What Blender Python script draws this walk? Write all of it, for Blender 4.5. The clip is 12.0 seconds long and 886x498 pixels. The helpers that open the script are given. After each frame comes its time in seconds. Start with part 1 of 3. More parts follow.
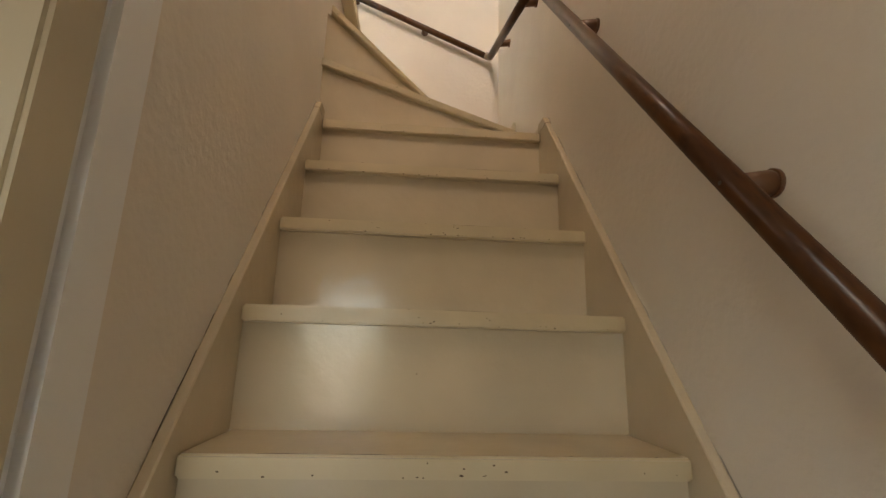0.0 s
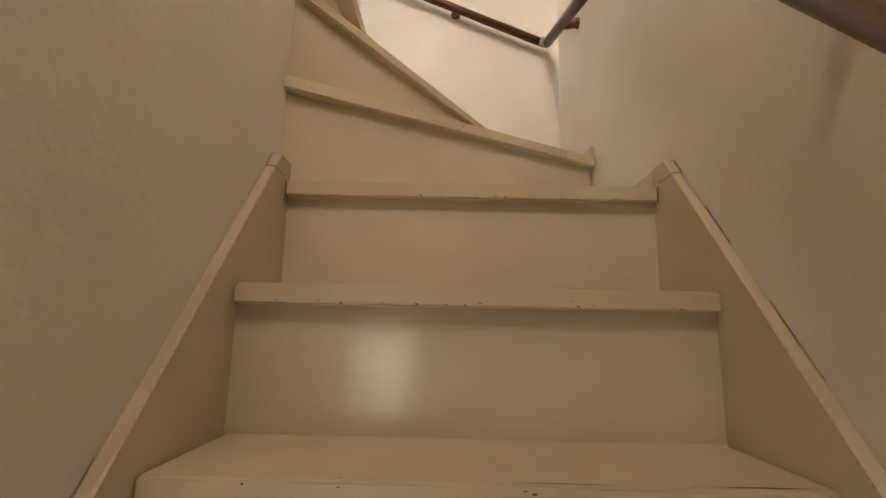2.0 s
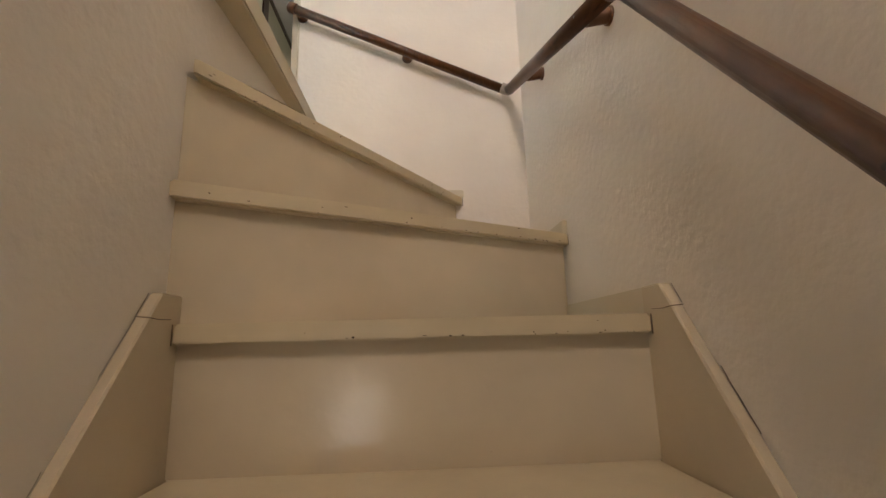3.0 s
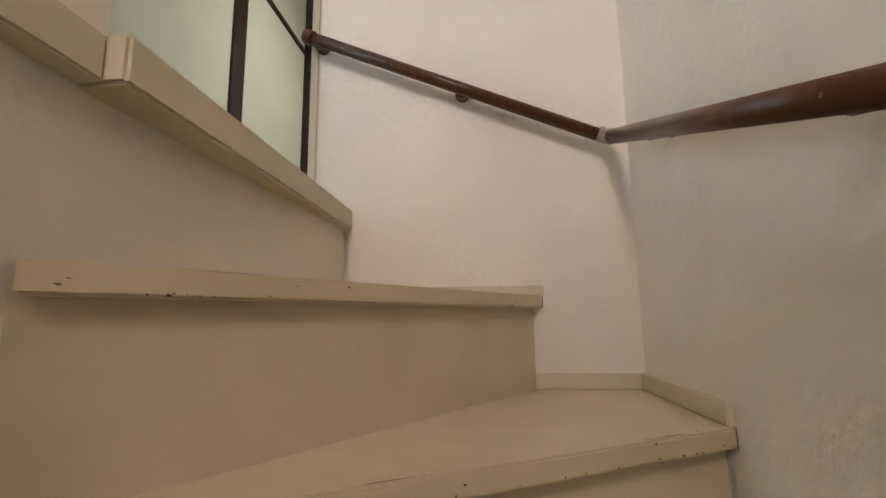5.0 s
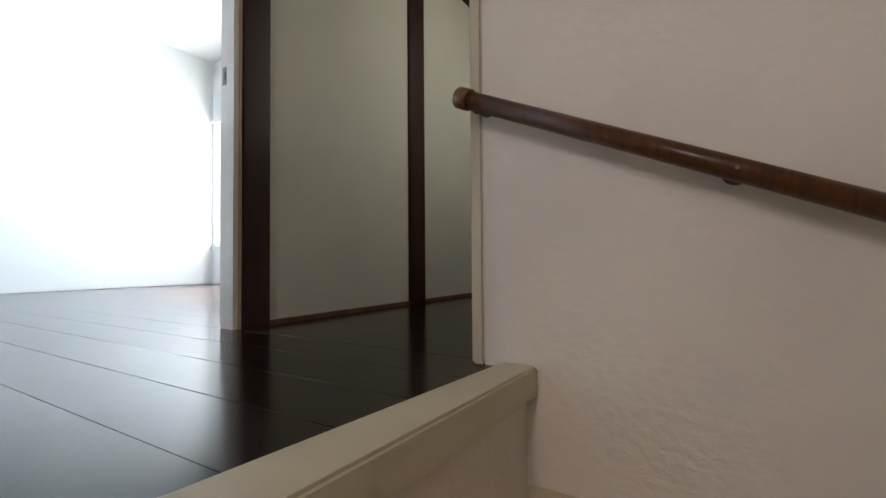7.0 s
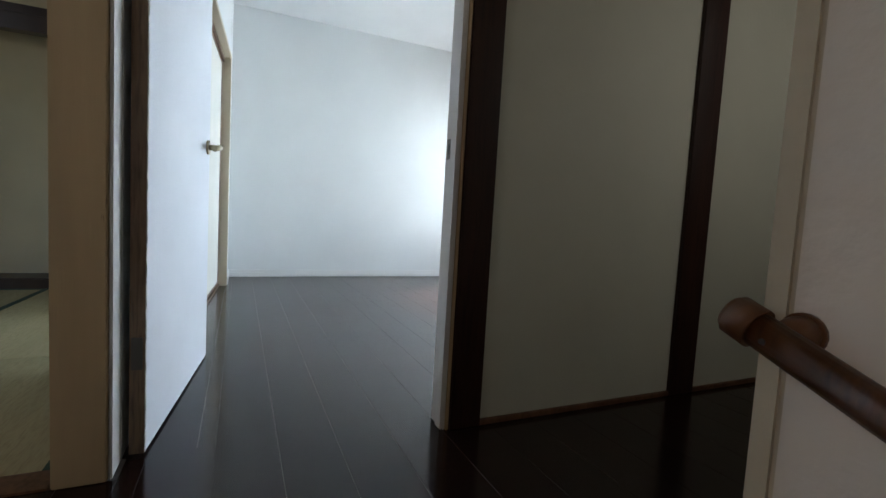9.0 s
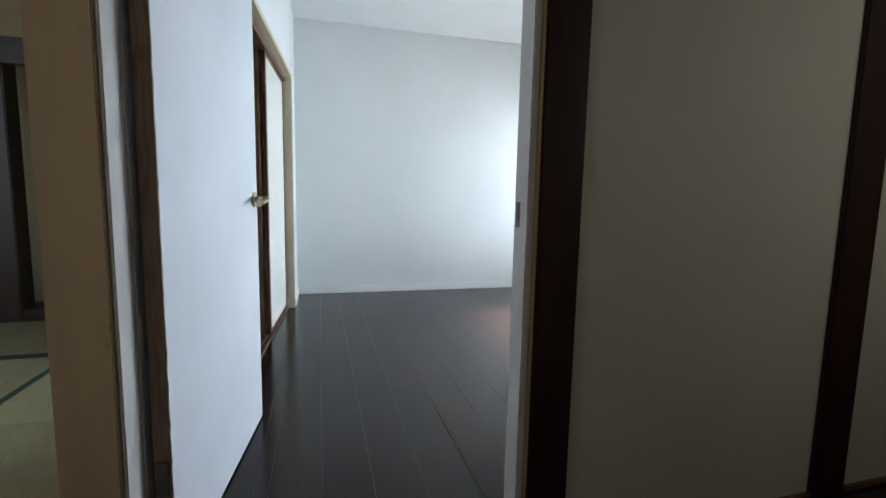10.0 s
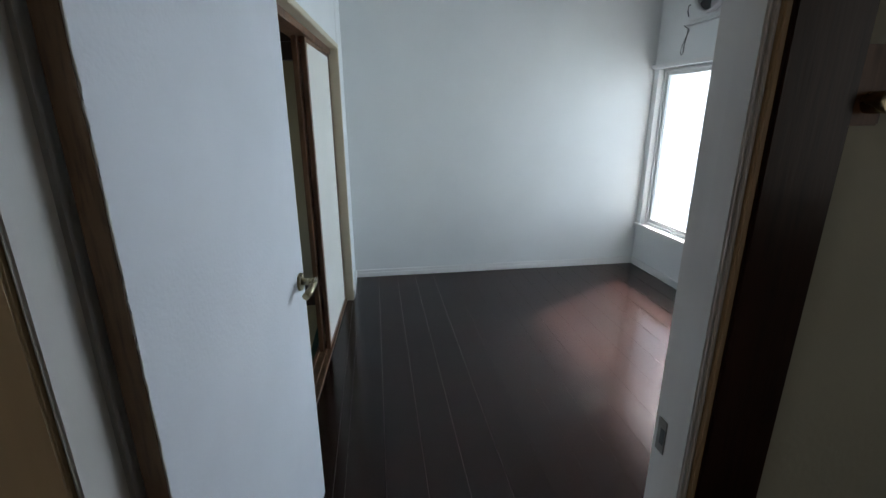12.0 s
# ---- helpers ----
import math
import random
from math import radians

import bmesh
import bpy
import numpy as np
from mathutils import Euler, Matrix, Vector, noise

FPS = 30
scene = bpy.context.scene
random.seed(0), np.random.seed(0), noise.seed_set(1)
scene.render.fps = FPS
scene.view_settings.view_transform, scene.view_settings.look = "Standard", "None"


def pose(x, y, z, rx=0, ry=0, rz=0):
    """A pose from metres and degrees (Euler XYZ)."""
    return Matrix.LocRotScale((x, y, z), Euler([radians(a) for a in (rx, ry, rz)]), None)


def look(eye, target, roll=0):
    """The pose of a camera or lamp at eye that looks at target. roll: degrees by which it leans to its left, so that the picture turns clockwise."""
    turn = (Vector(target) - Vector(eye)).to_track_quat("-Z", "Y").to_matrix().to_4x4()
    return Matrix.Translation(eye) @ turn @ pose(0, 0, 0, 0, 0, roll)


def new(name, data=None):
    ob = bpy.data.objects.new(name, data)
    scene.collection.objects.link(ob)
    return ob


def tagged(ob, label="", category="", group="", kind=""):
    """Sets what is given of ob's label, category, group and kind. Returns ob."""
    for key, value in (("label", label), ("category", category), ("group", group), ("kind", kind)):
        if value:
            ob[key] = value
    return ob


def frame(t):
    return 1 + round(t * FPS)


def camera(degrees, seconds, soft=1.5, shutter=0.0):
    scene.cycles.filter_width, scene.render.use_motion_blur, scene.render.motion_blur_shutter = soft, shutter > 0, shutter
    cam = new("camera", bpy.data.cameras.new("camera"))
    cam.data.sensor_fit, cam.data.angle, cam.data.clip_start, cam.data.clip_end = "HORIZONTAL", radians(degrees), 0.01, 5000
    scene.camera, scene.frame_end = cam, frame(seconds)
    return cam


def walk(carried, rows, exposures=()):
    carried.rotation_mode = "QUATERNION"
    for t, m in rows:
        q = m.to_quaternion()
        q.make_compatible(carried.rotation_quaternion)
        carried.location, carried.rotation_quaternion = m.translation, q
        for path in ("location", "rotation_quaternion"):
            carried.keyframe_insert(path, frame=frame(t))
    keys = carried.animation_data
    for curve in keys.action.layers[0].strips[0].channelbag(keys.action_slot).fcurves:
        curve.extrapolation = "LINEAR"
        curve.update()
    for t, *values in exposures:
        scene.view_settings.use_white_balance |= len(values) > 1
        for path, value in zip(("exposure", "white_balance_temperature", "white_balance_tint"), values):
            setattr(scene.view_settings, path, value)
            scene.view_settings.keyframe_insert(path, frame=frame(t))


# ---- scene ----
cam = camera(88.8, 12.0)
PATH = [
    (0, (-0.075, -1.575, -0.837), (0.079, 0.369, -0.394), 1.6),
    (0.5, (-0.051, -1.347, -0.64), (0.186, 0.595, -0.224), -0.5),
    (1, (-0.009, -1.181, -0.519), (0.143, 0.773, -0.119), 0.0),
    (1.5, (-0.005, -1.083, -0.396), (-0.024, 0.9, -0.137), 0.0),
    (2, (-0.051, -0.969, -0.324), (-0.069, 0.999, 0.029), 1.2),
    (2.5, (-0.064, -0.891, -0.128), (0.047, 1.07, 0.249), -0.8),
    (3, (0.002, -0.794, -0.036), (0.11, 1.164, 0.354), -1.5),
    (3.2, (0.021, -0.76, 0.046), (0.05, 1.207, 0.409), -1.0),
    (4.8, (-0.027, -0.424, 0.368), (-0.12, 1.544, 0.712), -2.5),
    (5, (0.017, -0.377, 0.443), (-0.159, 1.591, 0.752), -0.7),
    (5.5, (0.015, -0.25, 0.538), (-0.406, 1.694, 0.742), -1.2),
    (6, (-0.074, -0.133, 0.719), (-0.606, 1.789, 0.869), -2.1),
    (6.5, (-0.058, -0.031, 0.802), (-0.643, 1.877, 0.934), -0.3),
    (6.7, (-0.043, -0.002, 0.878), (-0.826, 1.836, 0.98), 0.1),
    (8.3, (-0.16, 0.309, 1.212), (-1.63, 1.654, 1.037), 1.0),
    (8.5, (-0.148, 0.34, 1.276), (-1.721, 1.559, 1.078), 2.2),
    (9, (-0.205, 0.372, 1.392), (-2.022, 1.195, 1.246), 3.3),
    (9.5, (-0.347, 0.418, 1.545), (-2.232, 1.055, 1.339), 2.0),
    (10, (-0.456, 0.481, 1.628), (-2.372, 1.006, 1.4), 1.2),
    (10.5, (-0.59, 0.539, 1.771), (-2.551, 0.805, 1.481), 3.0),
    (11, (-0.68, 0.543, 1.827), (-2.651, 0.554, 1.485), 1.5),
    (11.5, (-0.846, 0.486, 1.983), (-2.775, 0.666, 1.487), 2.4),
    (12, (-0.891, 0.495, 2.097), (-2.783, 0.773, 1.513), -0.2),
]
EXPOSURES = [
    (0, 4.95, 7750, 12), (1, 5.03, 7700, 11), (2, 5.12, 7400, 10), (2.5, 4.98, 7050, 10), (4.8, 4.84, 6450, 12), (5.5, 4.52, 6450, 12), (6.5, 4.22, 6350, 13), (8.3, 2.64, 6250, 12),
    (9.5, 2.56, 6200, 12), (10.5, 2.32, 6180, 12), (11, 2.12, 6180, 12), (11.5, 1.92, 6180, 12), (12, 1.7, 6180, 12),
]
walk(cam, [(t, look(eye, target, roll)) for t, eye, target, roll in PATH], EXPOSURES)

# ---- world, sun, large lights ----
world = bpy.data.worlds.new("sky")
scene.world = world
world.use_nodes = True
wn = world.node_tree
sky = wn.nodes.new("ShaderNodeTexSky")
sky.sky_type = "NISHITA"
sky.sun_disc = False
sky.sun_elevation = radians(44)
sky.sun_rotation = radians(-33)
wn.links.new(sky.outputs["Color"], wn.nodes["Background"].inputs["Color"])
wn.nodes["Background"].inputs["Strength"].default_value = 0.05


def lamp(name, kind, m, energy, color, size=1.0, size_y=1.0, angle=0.5):
    data = bpy.data.lights.new(name, kind)
    data.energy, data.color = energy, color
    if kind == "AREA":
        data.shape, data.size, data.size_y = "RECTANGLE", size, size_y
    else:
        data.angle = radians(angle)
    ob = new(name, data)
    ob.matrix_world = m
    return ob


DAY = (0.77, 0.905, 1.0)
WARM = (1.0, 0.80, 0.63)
lamp("sun", "SUN", look((-6.3, 5.4, 4.75), (-4.1, 2.0, 0.75)), 5.0, (1.0, 0.92, 0.85), angle=6)
lamp("room_window_light", "AREA", look((-4.35, 4.7, 2.1), (-3.5, 0.6, 1.35)), 15.0, DAY, 2.4, 1.8)
lamp("window_sky_light", "AREA", look((-3.59, 2.99, 1.79), (-3.59, 0.6, 2.1)), 1.7, DAY, 1.7, 1.2)
# lamp added in an unseen opening to light the tatami room
lamp("tatami_unseen_light", "AREA", look((-2.6, -3.05, 1.9), (-2.6, 0, 1.2)), 0.54, (1.0, 0.93, 0.76), 1.6, 1.1)
# unseen lamp added high behind the stairs to brighten them; no known source
lamp("stair_unseen_light", "AREA", look((-0.28, -1.98, 2.35), (0.35, 0.6, 0.5)), 1.15, WARM, 0.5, 0.9)
lamp("hall_window_light", "AREA", look((-0.55, -3.12, -1.02), (-0.4, 0, -0.8)), 0.14, (1.0, 0.93, 0.92), 0.22, 1.3)
lamp("lower_room_light", "AREA", look((-2.05, -1.7, -0.5), (0, -1.4, -0.8)), 0.13, (0.98, 0.94, 0.96), 0.9, 1.1)
# added fill lamp that brightens the panelled wall; no such source is known
lamp("corridor_fill_light", "AREA", look((-0.30, 2.3, 2.15), (-1.4, 1.9, 1.7)), 0.42, (1.0, 0.94, 0.83), 1.0, 0.9)


# ---- materials ----
def material(name, base, rough=0.6, metal=0.0, grain=None, vary=0.1, bump=0.0, bump_scale=60.0, stretch=(1, 1, 1),
             coarse=2.5, wear=None, wear_amount=0.0, wear_scale=18.0, spec=0.5, coat=0.0, per_object=0.0, ring=0.0,
             rough_vary=0.15):
    """Base colour with coarse and fine variation, relief, and chips or stains of a second colour."""
    mat = bpy.data.materials.new(name)
    mat.use_nodes = True
    nt = mat.node_tree
    bsdf = nt.nodes["Principled BSDF"]
    tex = nt.nodes.new("ShaderNodeTexCoord")
    mp = nt.nodes.new("ShaderNodeMapping")
    mp.inputs["Scale"].default_value = stretch
    nt.links.new(tex.outputs["Object"], mp.inputs["Vector"])

    def noise_node(scale, detail=4.0):
        n = nt.nodes.new("ShaderNodeTexNoise")
        n.inputs["Scale"].default_value, n.inputs["Detail"].default_value = scale, detail
        nt.links.new(mp.outputs["Vector"], n.inputs["Vector"])
        return n.outputs["Fac"]

    def mix(a, b, fac, mode="MIX"):
        m = nt.nodes.new("ShaderNodeMix")
        m.data_type, m.blend_type = "RGBA", mode
        for socket, value in ((m.inputs["Factor"], fac), (m.inputs["A"], a), (m.inputs["B"], b)):
            if isinstance(value, (tuple, float, int)):
                socket.default_value = (*value, 1) if isinstance(value, tuple) else value
            else:
                nt.links.new(value, socket)
        return m.outputs["Result"]

    def ramp(value, lo, hi):
        r = nt.nodes.new("ShaderNodeMapRange")
        r.inputs["From Min"].default_value, r.inputs["From Max"].default_value = lo, hi
        nt.links.new(value, r.inputs["Value"])
        return r.outputs["Result"]

    dark = tuple(c * (1 - vary) for c in base)
    light = tuple(min(1, c * (1 + vary * 0.7)) for c in base)
    colour = mix(dark, light, ramp(noise_node(coarse, 3), 0.3, 0.7))
    if grain:
        colour = mix(colour, grain, ramp(noise_node(bump_scale * 0.5, 6), 0.45, 0.75))
    if ring:
        wave = nt.nodes.new("ShaderNodeTexWave")
        wave.inputs["Scale"].default_value, wave.inputs["Distortion"].default_value = ring, 6.0
        wave.inputs["Detail"].default_value = 3.0
        nt.links.new(mp.outputs["Vector"], wave.inputs["Vector"])
        colour = mix(colour, dark, ramp(wave.outputs["Fac"], 0.2, 1.0))
    if per_object:
        info = nt.nodes.new("ShaderNodeObjectInfo")
        shift = nt.nodes.new("ShaderNodeHueSaturation")
        r = nt.nodes.new("ShaderNodeMapRange")
        r.inputs["To Min"].default_value, r.inputs["To Max"].default_value = 1 - per_object, 1 + per_object
        nt.links.new(info.outputs["Random"], r.inputs["Value"])
        nt.links.new(r.outputs["Result"], shift.inputs["Value"])
        nt.links.new(colour, shift.inputs["Color"])
        colour = shift.outputs["Color"]
    if wear:
        colour = mix(colour, wear, ramp(noise_node(wear_scale, 5), 1 - wear_amount, 1.02 - wear_amount))
    nt.links.new(colour, bsdf.inputs["Base Color"])
    bsdf.inputs["Metallic"].default_value = metal
    bsdf.inputs["Specular IOR Level"].default_value = spec
    bsdf.inputs["Coat Weight"].default_value = coat
    bsdf.inputs["Coat Roughness"].default_value = 0.12
    rr = nt.nodes.new("ShaderNodeMapRange")
    rr.inputs["To Min"].default_value, rr.inputs["To Max"].default_value = max(0.02, rough * (1 - rough_vary)), min(1, rough * (1 + rough_vary))
    nt.links.new(noise_node(coarse * 6, 4), rr.inputs["Value"])
    nt.links.new(rr.outputs["Result"], bsdf.inputs["Roughness"])
    if bump:
        b = nt.nodes.new("ShaderNodeBump")
        b.inputs["Strength"].default_value, b.inputs["Distance"].default_value = bump, 0.004
        nt.links.new(noise_node(bump_scale, 5), b.inputs["Height"])
        nt.links.new(b.outputs["Normal"], bsdf.inputs["Normal"])
    return mat


M_STAIRWALL = material("stair_wall_plaster", (0.75, 0.69, 0.605), 0.75, vary=0.06, bump=0.5, bump_scale=48, coarse=3)
M_CREAM = material("cream_gloss_paint", (0.57, 0.48, 0.345), 0.15, vary=0.10, bump=0.28, bump_scale=26, coarse=4,
                   wear=(0.10, 0.07, 0.05), wear_amount=0.22, wear_scale=55, spec=0.38)
M_TREAD = material("cream_tread_paint", (0.57, 0.475, 0.315), 0.33, vary=0.10, bump=0.12, bump_scale=50, coarse=5,
                   wear=(0.12, 0.08, 0.05), wear_amount=0.24, wear_scale=60)
M_CREAMTRIM = material("cream_trim", (0.58, 0.51, 0.375), 0.5, vary=0.08, bump=0.08, bump_scale=70)
M_RAIL = material("brown_varnished_wood", (0.088, 0.032, 0.010), 0.32, rough_vary=0.1, vary=0.30, bump=0.05, bump_scale=60, stretch=(5, 0.8, 0.8),
                  grain=(0.040, 0.014, 0.005), coarse=6, coat=0.12, spec=0.25)
M_BRACKET = material("brown_plastic_bracket", (0.14, 0.058, 0.022), 0.4, vary=0.1)
M_JOINT = material("grey_brown_joint", (0.33, 0.28, 0.23), 0.45, vary=0.1)
M_METAL = material("satin_metal", (0.55, 0.52, 0.47), 0.3, metal=1.0, vary=0.1)
M_STRIKE = material("worn_steel", (0.27, 0.25, 0.22), 0.38, metal=0.7, vary=0.3, coarse=30)
M_DARKMETAL = material("dark_metal", (0.10, 0.09, 0.08), 0.4, metal=0.8, vary=0.1)
M_BRASS = material("aged_brass", (0.48, 0.42, 0.28), 0.28, metal=1.0, vary=0.15)
M_FLOOR = material("dark_floorboard", (0.016, 0.0070, 0.0053), 0.17, vary=0.06, bump=0.0, bump_scale=30, stretch=(0.5, 2, 1),
                   per_object=0.12, spec=0.28, rough_vary=0.0)
M_GROOVE = material("floor_groove", (0.06, 0.055, 0.05), 0.3, vary=0.1)
M_ROOMWALL = material("white_wallpaper", (0.78, 0.80, 0.80), 0.85, vary=0.03, bump=0.25, bump_scale=140, coarse=2)
M_CEIL = material("white_ceiling", (0.80, 0.81, 0.81), 0.9, vary=0.03, bump=0.2, bump_scale=90)
M_BASE = material("white_baseboard", (0.80, 0.80, 0.79), 0.4, vary=0.03, bump=0.03)
M_PANEL = material("pale_green_plaster", (0.55, 0.55, 0.455), 0.6, vary=0.06, bump=0.2, bump_scale=75, coarse=2)
M_DARKWOOD = material("dark_brown_post", (0.034, 0.013, 0.009), 0.30, vary=0.3, bump=0.06, bump_scale=30, stretch=(6, 6, 0.5),
                      grain=(0.014, 0.006, 0.005), coat=0.08, spec=0.35)
M_DOOR = material("white_door_vinyl", (0.77, 0.79, 0.84), 0.6, vary=0.05, bump=0.22, bump_scale=120, coarse=3)
M_DOOREDGE = material("bare_wood_edge", (0.24, 0.15, 0.09), 0.65, vary=0.3, bump=0.2, bump_scale=40, stretch=(6, 6, 0.6),
                      grain=(0.10, 0.06, 0.04))
M_JAMB = material("white_painted_jamb", (0.62, 0.595, 0.555), 0.5, vary=0.06, bump=0.05, stretch=(5, 5, 0.5))
M_TAN = material("tan_wood", (0.45, 0.32, 0.18), 0.5, vary=0.2, stretch=(5, 5, 0.5))
M_PILLAR = material("aged_cream_pillar", (0.46, 0.345, 0.20), 0.6, vary=0.12, bump=0.1, bump_scale=35, stretch=(6, 6, 0.5),
                    wear=(0.2, 0.12, 0.07), wear_amount=0.26, wear_scale=14)
M_FUSUMA = material("white_paper", (0.74, 0.73, 0.68), 0.85, vary=0.04, bump=0.1, bump_scale=100)
M_KAMOI = material("brown_frame_wood", (0.17, 0.085, 0.045), 0.4, vary=0.3, bump=0.08, bump_scale=30, stretch=(5, 5, 0.5),
                   grain=(0.08, 0.04, 0.02))
M_TATAMI = material("tatami_straw", (0.45, 0.395, 0.21), 0.8, vary=0.12, bump=0.8, bump_scale=160, stretch=(0.3, 2.5, 1),
                    grain=(0.34, 0.29, 0.15), per_object=0.12)
M_HERI = material("green_tatami_border", (0.035, 0.075, 0.05), 0.8, vary=0.15, bump=0.4, bump_scale=200)
M_SANDWALL = material("ochre_sand_wall", (0.50, 0.44, 0.30), 0.95, vary=0.08, bump=0.5, bump_scale=200)
M_TOKO = material("dark_alcove_board", (0.04, 0.022, 0.015), 0.35, vary=0.3, stretch=(0.4, 4, 1))
M_ALU = material("white_aluminium", (0.72, 0.74, 0.75), 0.35, metal=0.0, vary=0.03)
M_PLASTIC = material("white_plastic", (0.74, 0.75, 0.74), 0.4, vary=0.03)
M_CABLE = material("grey_cable", (0.08, 0.08, 0.08), 0.5, vary=0.1)
M_CORK = material("hall_floor_wood", (0.25, 0.16, 0.09), 0.4, vary=0.2, stretch=(0.5, 5, 1))

M_FROST = bpy.data.materials.new("frosted_glass")
M_FROST.use_nodes = True
_b = M_FROST.node_tree.nodes["Principled BSDF"]
_b.inputs["Base Color"].default_value = (0.93, 0.97, 0.98, 1)
_b.inputs["Roughness"].default_value = 0.45
_b.inputs["Transmission Weight"].default_value = 1.0
_b.inputs["IOR"].default_value = 1.15

M_GLOW = bpy.data.materials.new("bright_daylight_backdrop")
M_GLOW.use_nodes = True
_b = M_GLOW.node_tree.nodes["Principled BSDF"]
_b.inputs["Base Color"].default_value = (0.7, 0.75, 0.75, 1)
_b.inputs["Emission Color"].default_value = (0.86, 0.97, 1.0, 1)
_b.inputs["Emission Strength"].default_value = 0.55


# ---- building helpers ----
def box(bm, x0, x1, y0, y1, z0, z1, bevel=0.0):
    made = bmesh.ops.create_cube(bm, size=1.0)["verts"]
    for v in made:
        v.co = ((x0 + x1) / 2 + v.co.x * (x1 - x0), (y0 + y1) / 2 + v.co.y * (y1 - y0), (z0 + z1) / 2 + v.co.z * (z1 - z0))
    if bevel:
        edges = list({e for v in made for e in v.link_edges})
        bmesh.ops.bevel(bm, geom=edges, offset=bevel, segments=2, affect="EDGES")
    return made


def prism(bm, outline, z0, z1, bevel=0.0):
    """A slab over a plan outline (counter-clockwise)."""
    low = [bm.verts.new((x, y, z0)) for x, y in outline]
    top = [bm.verts.new((x, y, z1)) for x, y in outline]
    bm.faces.new(low[::-1]), bm.faces.new(top)
    for i in range(len(low)):
        j = (i + 1) % len(low)
        bm.faces.new((low[i], low[j], top[j], top[i]))
    if bevel:
        edges = list({e for v in low + top for e in v.link_edges})
        bmesh.ops.bevel(bm, geom=edges, offset=bevel, segments=2, affect="EDGES")


def tube(bm, points, radius, sides=16):
    """A round bar along a line of points, with closed ends."""
    points = [Vector(p) for p in points]
    rings = []
    for i, p in enumerate(points):
        d = (points[min(i + 1, len(points) - 1)] - points[max(i - 1, 0)]).normalized()
        side = d.cross(Vector((0, 0, 1)))
        side = side.normalized() if side.length > 0.01 else Vector((1, 0, 0))
        up = side.cross(d)
        rings.append([bm.verts.new(p + radius * (math.cos(a) * side + math.sin(a) * up))
                      for a in (2 * math.pi * k / sides for k in range(sides))])
    for a, b in zip(rings, rings[1:]):
        for k in range(sides):
            f = bm.faces.new((a[k], a[(k + 1) % sides], b[(k + 1) % sides], b[k]))
            f.smooth = True
    bm.faces.new(rings[0][::-1]), bm.faces.new(rings[-1])


def finish(ob, bm, mat):
    bmesh.ops.recalc_face_normals(bm, faces=bm.faces)
    bm.to_mesh(ob.data)
    bm.free()
    ob.data.materials.append(mat)
    return ob


def part(name, bm, mat, parent, label=""):
    ob = finish(new(name, bpy.data.meshes.new(name)), bm, mat)
    ob.parent = parent
    ob.matrix_parent_inverse = parent.matrix_world.inverted()
    if label:
        tagged(ob, label)
    return ob


def boxpart(name, mat, parent, dims, bevel=0.0, label=""):
    bm = bmesh.new()
    box(bm, *dims, bevel=bevel)
    return part(name, bm, mat, parent, label)


def structure(name, mat, boxes, label, category, bevel=0.0):
    bm = bmesh.new()
    for dims in boxes:
        box(bm, *dims, bevel=bevel)
    ob = finish(new(name, bpy.data.meshes.new(name)), bm, mat)
    return tagged(ob, label, category, kind="structure")


def thing(name, label, category, at=(0, 0, 0), group="", kind=""):
    ob = new(name)
    ob.location = at
    bpy.context.view_layer.update()
    ob.matrix_world = Matrix.Translation(at)
    return tagged(ob, label, category, group, kind)


# ---- plan ----
ZF = 0.755         # upper floor
R = 0.25           # rise
GO = 0.20          # going
ZA, ZB = 0.256, 0.506  # tops of the winders
G0 = -2.0          # ground floor
WX = 0.437         # stair walls
YB = 0.900         # wall behind the winders
HC = 3.24          # landing ceiling
PX = -1.388        # face of the panelled wall
RX = -1.485        # its room side
RB = -4.553        # far wall of the room
RY0, RY1 = 0.287, 2.785
RC = 3.065

# stair walls
structure("wall_stair_right", M_STAIRWALL, [(WX, WX + 0.12, -3.2, YB + 0.12, G0, HC)], "off-white textured plaster wall beside the stairs", "wall")
structure("wall_stair_back", M_STAIRWALL, [(-0.478, WX, YB, YB + 0.12, -0.6, HC)], "off-white textured plaster wall behind the winder steps", "wall")
structure("wall_stair_left", M_STAIRWALL, [(-WX - 0.10, -WX, -1.0, 0.095, G0, HC)], "beige textured plaster wall beside the stairs", "wall")
bm = bmesh.new()
prism(bm, [(-WX - 0.1, 0.095), (-WX, 0.095), (-0.388, YB), (-WX - 0.1, YB)], G0, ZF - 0.045)
tagged(finish(new("wall_below_landing", bpy.data.meshes.new("wall_below_landing")), bm, M_STAIRWALL), "beige plaster wall under the landing edge", "wall", kind="structure")

# planar outlines of the winders
A0, A1 = (-WX, -0.010), (WX, 0.470)
B0, B1 = (-0.420, 0.003), (0.177, YB)
C0, C1 = (-0.375, 0.059), (-0.364, YB)

# ---- staircase ----
stairs = thing("staircase", "steep cream-painted wooden staircase with winder steps and chipped nosings", "staircase", (0, -1.4, G0), kind="structure")


def back(p, q, d):
    """The line p-q moved d to its left."""
    v = (Vector(q) - Vector(p)).normalized()
    n = Vector((-v.y, v.x)) * d
    return tuple(Vector(p) + n), tuple(Vector(q) + n)


T = 0.036           # thickness of the straight treads
TW = 0.035          # and of the winders

# chipped paint and scuffs on the nosings
M_CHIP = material("bare_dark_wood", (0.10, 0.065, 0.04), 0.8, vary=0.4, coarse=40)


